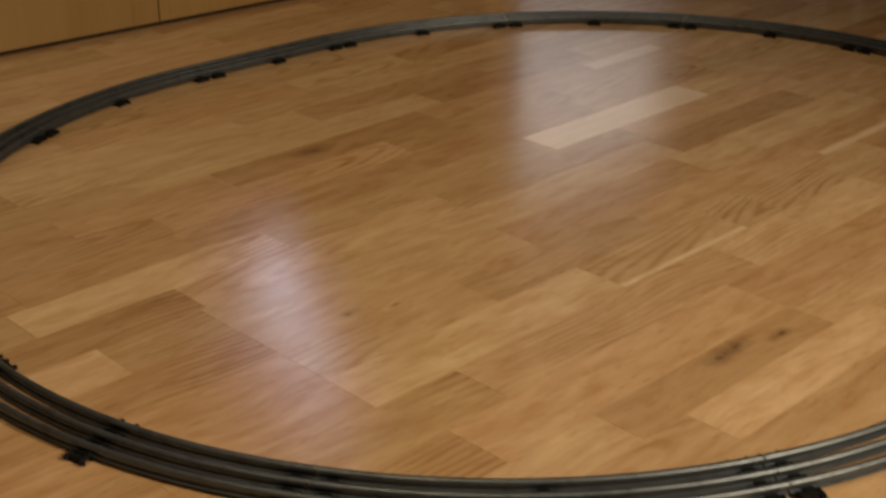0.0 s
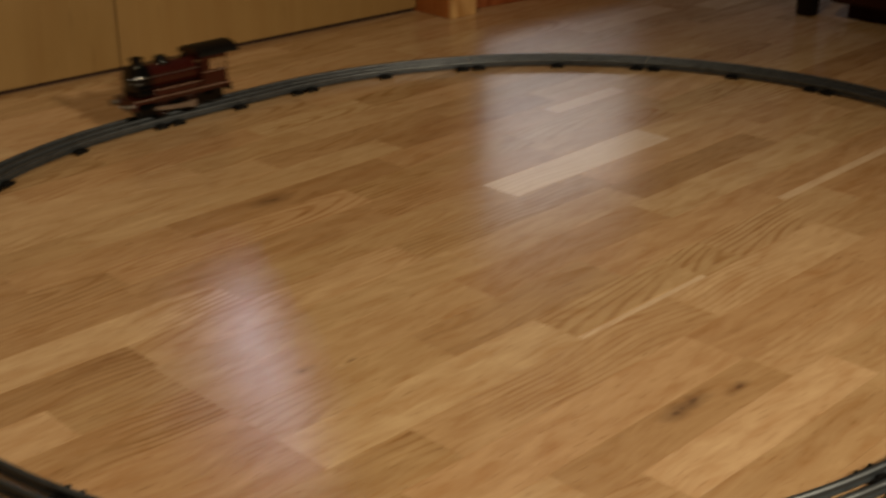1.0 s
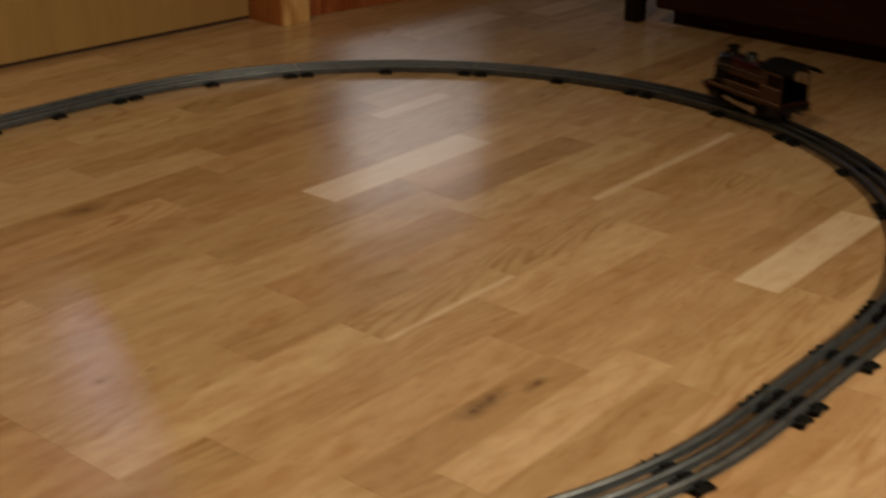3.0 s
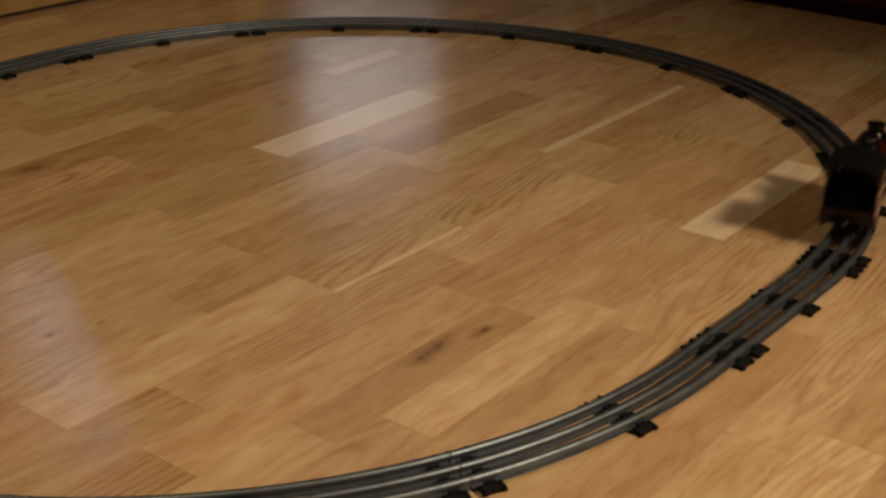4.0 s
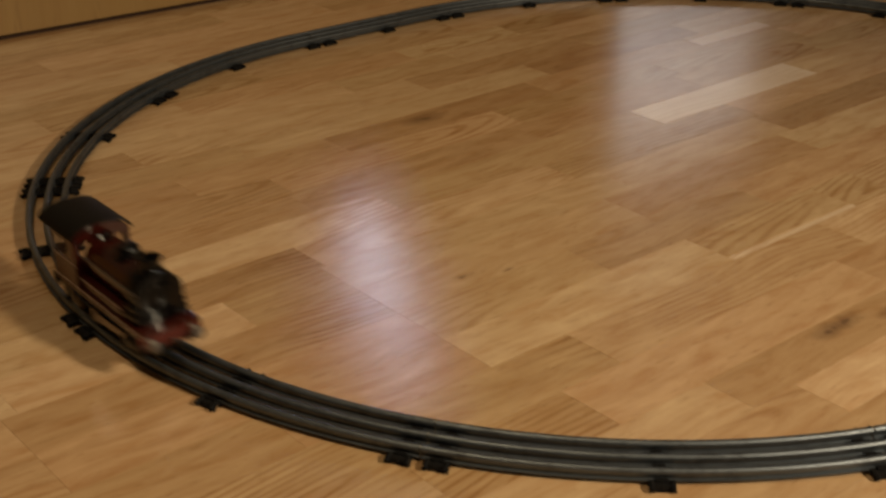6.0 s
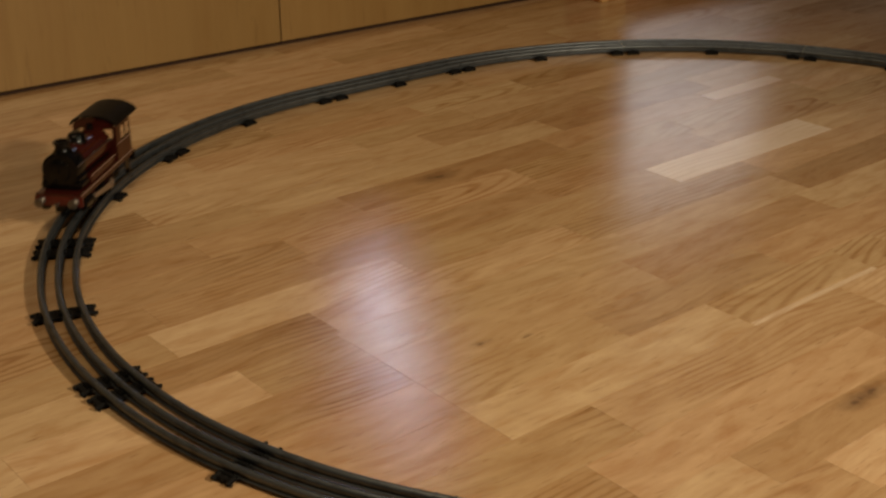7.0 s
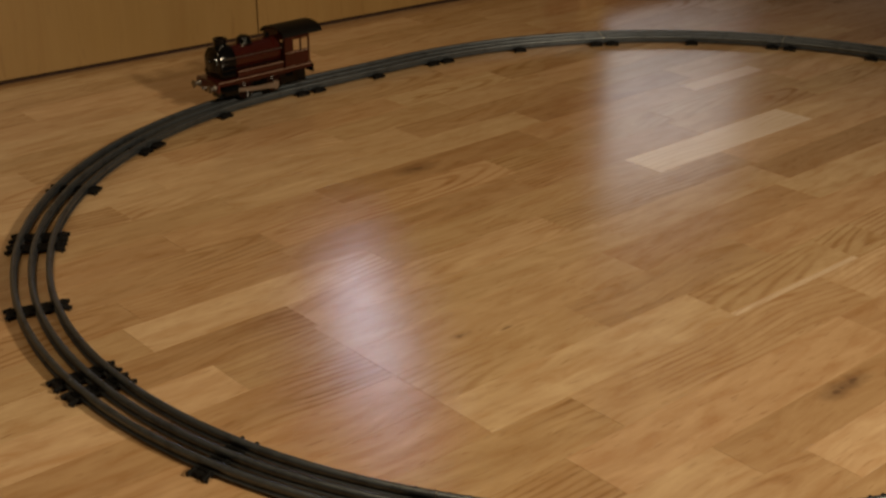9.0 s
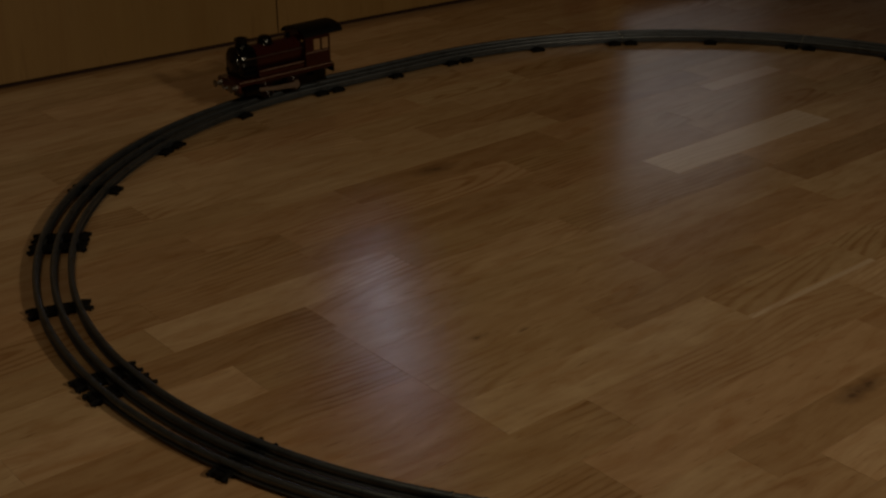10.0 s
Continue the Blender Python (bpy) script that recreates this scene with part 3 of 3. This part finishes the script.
    bm = bmesh.new()
    top = 0.0835
    box(bm, (-0.0372, -W + 0.0013, 0.0376), (-0.0360, W - 0.0013, 0.066))
    box(bm, (-0.0372, -W + 0.0013, 0.066), (-0.0360, -W + 0.005, top))
    box(bm, (-0.0372, W - 0.005, 0.066), (-0.0360, W - 0.0013, top))
    box(bm, (-0.0372, -0.0125, 0.066), (-0.0360, 0.0125, top))
    box(bm, (-0.0372, -W + 0.005, 0.0795), (-0.0360, -0.0125, top))
    box(bm, (-0.0372, 0.0125, 0.0795), (-0.0360, W - 0.005, top))
    pts = [(0.0275 * math.cos(math.radians(a)), 0.0835 + 0.0115 * math.sin(math.radians(a))) for a in range(0, 181, 12)]
    extrude_outline(bm, pts, -0.0372, -0.0360, "x")
    add("cab_front", bm, M_MAROON, "", False)
    bm = bmesh.new()
    box(bm, (-0.0392, -W + 0.0016, 0.0378), (-0.0376, W - 0.0016, 0.0655))
    box(bm, (-0.0862, -W + 0.0016, 0.0376), (-0.0392, W - 0.0016, 0.0388))
    for e in (-1, 1):
        box(bm, (-0.0826, min(e * (W - 0.0026), e * (W - 0.0014)), 0.0388), (-0.0394, max(e * (W - 0.0026), e * (W - 0.0014)), 0.0608))
    add("cab_lining", bm, M_BLACK, "black inside of the cab", False)
    bm = bmesh.new()
    up = [(0.0312 * math.cos(math.radians(a)), 0.0848 + 0.0132 * math.sin(math.radians(a))) for a in range(0, 181, 10)]
    dn = [(0.0302 * math.cos(math.radians(a)), 0.0840 + 0.0126 * math.sin(math.radians(a))) for a in range(180, -1, -10)]
    extrude_outline(bm, up + dn, -0.107, -0.0325, "x")
    add("roof", bm, M_ROOF, "dull black curved roof")
    # front beam, buffers, hooks
    for x, name in ((0.0885, "front_beam"), (-0.0875, "rear_beam")):
        bm = bmesh.new()
        box(bm, (x - 0.0012, -0.0305, 0.0215), (x + 0.0012, 0.0305, 0.0345), bevel=0.0006)
        beam = add(name, bm, M_REDBEAM if x > 0 else M_BLACK, "dark red buffer beam" if x > 0 else "black rear beam")
        d = 1 if x > 0 else -1
        for e in (-1, 1) if x > 0 else ():
            bm = bmesh.new()
            prof = [(0.0048, 0), (0.0040, 0.003), (0.0026, 0.0045), (0.0024, 0.009), (0.0058, 0.0098), (0.0060, 0.0110), (0.0040, 0.0118)]
            lathe(bm, [(r, x + d * (h + 0.001)) for r, h in prof], "x", (0, e * 0.0215, 0.0285), 18)
            part("buffer", bm, M_STEEL, beam, "worn bright metal buffer", True)
        bm = bmesh.new()
        rod(bm, (x, 0, 0.026), (x + d * 0.010, 0, 0.0245), 0.0013)
        rod(bm, (x + d * 0.010, 0, 0.0245), (x + d * 0.012, 0, 0.029), 0.0013)
        part("hook", bm, M_STEEL, beam)
    # wheels with spokes, rods, cylinders, steps
    for x in (-0.018, 0.034):
        for e in (-1, 1):
            bm = bmesh.new()
            rod(bm, (x, 0, 0.0155), (x, e * 0.0138, 0.0155), 0.002)
            lathe(bm, [(0.0175, e * 0.0146), (0.0178, e * 0.0150), (0.0160, e * 0.0158), (0.0156, e * 0.0195), (0.0134, e * 0.0197), (0.0134, e * 0.0180), (0.004, e * 0.0180)], "y", (x, 0, 0.0160), 28)
            wheel = add("wheel", bm, M_BLACK)
            bm = bmesh.new()
            lathe(bm, [(0.0036, e * 0.0180), (0.0036, e * 0.0202), (0.0022, e * 0.0206)], "y", (x, 0, 0.0160), 14)
            part("hub", bm, M_BLACK, wheel, "", True)
            for k in range(10):
                a = 2 * math.pi * k / 10
                bm = bmesh.new()
                rod(bm, (x, e * 0.0190, 0.0160), (x + 0.0136 * math.cos(a), e * 0.0190, 0.0160 + 0.0136 * math.sin(a)), 0.0009, 5)
                part("spoke", bm, M_MAROON, wheel)
    for e in (-1, 1):
        bm = bmesh.new()
        outline = [(-0.0150, 0.0082), (0.020, 0.0112), (0.056, 0.0160), (0.056, 0.0212), (0.020, 0.0178), (-0.0150, 0.0168)]
        outline += [(-0.018 + 0.0072 * math.cos(math.radians(k)), 0.0125 + 0.0072 * math.sin(math.radians(k))) for k in range(75, 290, 24)]
        extrude_outline(bm, outline, e * 0.0226, e * 0.0238, "y")
        rod(bm, (-0.018, e * 0.0195, 0.0125), (-0.018, e * 0.0250, 0.0125), 0.0036, 12)
        rod(bm, (0.034, e * 0.0195, 0.0165), (0.034, e * 0.0246, 0.0165), 0.0022, 12)
        add("connecting_rod", bm, M_ROD, "dull pale metal connecting rod", False)
        bm = bmesh.new()
        lathe(bm, [(0.0060, 0.0535), (0.0082, 0.0545), (0.0086, 0.0555), (0.0086, 0.0565), (0.0078, 0.0575), (0.0078, 0.0775), (0.0086, 0.0785), (0.0086, 0.0795), (0.0070, 0.0805), (0.0020, 0.0810)], "x", (0, e * 0.0232, 0.0205), 20)
        add("cylinder", bm, M_BLACK)
        bm = bmesh.new()
        lathe(bm, [(0.0030, 0.0535), (0.0058, 0.0545), (0.0058, 0.0765), (0.0030, 0.0775)], "x", (0, e * 0.0205, 0.0440), 16)
        lathe(bm, [(0.0020, 0.0545), (0.0036, 0.0555), (0.0036, 0.0755), (0.0020, 0.0765)], "x", (0, e * 0.0215, 0.0520), 14)
        add("steam_chest", bm, M_BLACK)
        bm = bmesh.new()
        y0, y1 = sorted((e * 0.0206, e * 0.0214))
        box(bm, (-0.058, y0, 0.0265), (0.053, y1, 0.0304))
        add("side_frame", bm, M_MAROON, "dark maroon side frame", False)
        bm = bmesh.new()
        box(bm, (-0.074, e * 0.0265 - 0.0006, 0.012), (-0.060, e * 0.0265 + 0.0006, 0.0305))
        box(bm, (-0.074, min(e * 0.0262, e * 0.030), 0.0118), (-0.060, max(e * 0.0262, e * 0.030), 0.0130))
        add("cab_step", bm, M_BLACK)
    return eng


# ---- floor of oak strips: rows across, strips along ----
PA = Vector((math.cos(PLANK), math.sin(PLANK), 0))
PB = Vector((-math.sin(PLANK), math.cos(PLANK), 0))
EDGES = [-0.495, -0.4425, -0.392, -0.3270, -0.2620, -0.2, -0.1375, -0.0755, -0.0165, 0.0395, 0.0985]
PITCH = 0.0578
# row, from, to along the strips, tone, and where it fills only a part of the row, that part
NAMED = [
    (9, 0.050, 0.361, "pale"), (9, 0.361, 0.70, "light"), (9, -0.643, -0.36, "light"), (9, -0.36, 0.050, "mid"),
    (10, -0.62, -0.43, "dark"), (10, -0.43, -0.10, "mid"), (10, -0.10, 0.20, "dark"), (10, 0.20, 0.46, "mid"),
    (12, 0.346, 0.505, "pale", 0.25, 0.75), (12, 0.346, 0.505, "mid", 0.0, 0.25), (12, 0.346, 0.505, "mid", 0.75, 1.0), (12, 0.03, 0.346, "mid"), (12, -0.30, 0.03, "knot_b"), (11, -0.42, -0.08, "mid"), (11, -0.08, 0.22, "dark"), (11, 0.22, 0.5, "mid"),
    (8, 0.164, 0.50, "light"), (8, -0.16, 0.164, "mid"), (8, -0.50, -0.16, "light"),
    (7, 0.150, 0.447, "dark"), (7, -0.13, 0.150, "mid"), (7, -0.507, -0.13, "light"), (7, -0.616, -0.507, "mid"),
    (6, 0.122, 0.50, "light"), (6, -0.18, 0.122, "dark"), (6, -0.507, -0.18, "knot_c"),
    (5, 0.262, 0.614, "cream", 0.0, 0.20), (5, 0.262, 0.614, "mid", 0.20, 1.0), (5, -0.05, 0.262, "mid"), (5, -0.30, -0.05, "mid"), (5, -0.507, -0.30, "mid"),
    (4, -0.507, -0.192, "light"), (4, -0.192, 0.01, "cream", 0.0, 0.11), (4, -0.192, 0.01, "mid", 0.13, 1.0), (4, 0.01, 0.08, "mid"), (4, 0.08, 0.33, "light"), (4, 0.33, 0.6, "dark"),
    (3, -0.42, -0.06, "mid"), (3, -0.06, 0.22, "light"), (3, 0.22, 0.47, "mid"),
    (2, -0.49, -0.12, "mid"), (2, -0.12, 0.16, "mid"), (2, 0.16, 0.44, "mid"),
    (1, -0.392, -0.118, "knot_a"), (1, -0.118, 0.163, "light"), (1, 0.163, 0.42, "mid"),
    (0, 0.150, 0.42, "cream"), (0, -0.06, 0.150, "mid"), (0, -0.34, -0.06, "light"),
]


def row_edge(r):
    if r < 0:
        return EDGES[0] + r * PITCH
    if r >= len(EDGES):
        return EDGES[-1] + (r - len(EDGES) + 1) * PITCH
    return EDGES[r]


def build_floor():
    bm = bmesh.new()
    box(bm, (-3.8, -4.4, -0.12), (2.9, 3.2, -0.0035))
    floor = part("floor", bm, M_GAP)
    floor.matrix_world = ROOM
    tagged(floor, "oiled oak strip parquet floor with knots and lighter strips", "floor", "", "structure")
    rng = random.Random(5)
    turn = Matrix.Rotation(PLANK, 4, "Z")
    inv = ROOM.inverted()
    far = {"dark": bmesh.new(), "mid": bmesh.new(), "light": bmesh.new()}
    count = 0

    def lay(row, a0, a1, tone, f0=0.0, f1=1.0):
        nonlocal count
        b0, b1 = row_edge(row), row_edge(row + 1)
        b0, b1 = b0 + (b1 - b0) * f0, b0 + (b1 - b0) * f1
        mid = PA * (a0 + a1) / 2 + PB * (b0 + b1) / 2
        loc = inv @ mid
        if not (-3.65 < loc.x < 2.75 and -4.25 < loc.y < 3.1):
            return
        g = 0.0001
        if -0.80 < mid.x < 0.76 and -0.80 < mid.y < 0.92 and count < 300:
            count += 1
            pb = bmesh.new()
            h, w = (a1 - a0) / 2 - g, (b1 - b0) / 2 - g
            box(pb, (-h, -w, -0.0035), (h, w, 0.0), bevel=0.00018)
            ob = part("strip", pb, M_STRIP[tone], floor)
            ob.matrix_parent_inverse = inv
            ob.matrix_basis = Matrix.Translation(mid) @ turn
        else:
            v = [far[tone].verts.new((x, y, z)) for z in (-0.0035, 0.0) for x, y in ((a0 + g, b0 + g), (a1 - g, b0 + g), (a1 - g, b1 - g), (a0 + g, b1 - g))]
            for f in ((4, 5, 6, 7), (0, 1, 5, 4), (1, 2, 6, 5), (2, 3, 7, 6), (3, 0, 4, 7)):
                far[tone].faces.new([v[k] for k in f])

    def fill(row, a0, a1):
        a = a0
        while a < a1 - 0.005:
            length = rng.choice((0.20, 0.26, 0.31, 0.36, 0.42, 0.48))
            if a1 - a - length < 0.12:
                length = a1 - a if a1 - a < 0.55 else (a1 - a) / 2
            lay(row, a, a + length, rng.choice(("dark", "mid", "mid", "mid", "mid", "light")))
            a += length

    for row in range(-80, 90):
        own = sorted(p for p in NAMED if p[0] == row)
        at = -5.0 + rng.random() * 0.4
        for _, a0, a1, tone, *share in own:
            if a0 > at + 0.01:
                fill(row, at, a0)
            lay(row, a0, a1, tone, *share)
            at = a1
        fill(row, at, 5.0)
    for tone, fb in far.items():
        rest = part("strips", fb, M_FAR[tone], floor)
        rest.matrix_parent_inverse = inv
        rest.matrix_basis = turn
        tagged(rest, kind="stuff")


build_room()
build_openings()
build_cupboards()
build_furniture()
build_track()
engine = build_locomotive()
for piece in engine.children:
    piece.scale = (0.905, 0.905, 0.905)
build_floor()

# seconds, metres along the loop
RUN = [(0, -0.66), (0.5, -0.315), (1, 0.038), (1.5, 0.366), (2, 0.703), (2.5, 1.024), (3, 1.342), (3.2, 1.466), (4.3, 2.125), (4.5, 2.257),
       (5, 2.612), (5.2, 2.755), (5.5, 2.943), (5.7, 3.08), (6.8, 3.68), (7, 3.757), (7.2, 3.822), (7.5, 3.906), (7.8, 4.0), (8, 4.05), (8.3, 4.108),
       (8.6, 4.16), (9, 4.186), (9.5, 4.188), (10, 4.188)]


def run_at(t):
    """Smooth travel between the given rows."""
    for k in range(len(RUN) - 1):
        (t0, s0), (t1, s1) = RUN[k], RUN[k + 1]
        if t <= t1:
            ta, sa = RUN[max(0, k - 1)]
            tb, sb = RUN[min(len(RUN) - 1, k + 2)]
            h = t1 - t0
            m0, m1 = (s1 - sa) / (t1 - ta) * h, (sb - s0) / (tb - t0) * h
            x = (t - t0) / h
            return (2 * x**3 - 3 * x**2 + 1) * s0 + (x**3 - 2 * x**2 + x) * m0 + (3 * x**2 - 2 * x**3) * s1 + (x**3 - x**2) * m1
    return RUN[-1][1]


def engine_pose(t):
    place, _ = on_loop(run_at(t))
    _, normal = on_loop(run_at(t) + 0.035)           # it sits a little askew on the loose curve
    back = Vector((normal.y, -normal.x, 0))          # it runs cab first
    ang = math.atan2(-back.y, -back.x)
    return Matrix.Translation(place + Vector((0, 0, RAIL_TOP))) @ Matrix.Rotation(ang, 4, "Z")


def motions():
    walk(engine, [(k / 10, engine_pose(k / 10)) for k in range(101)])


motions()
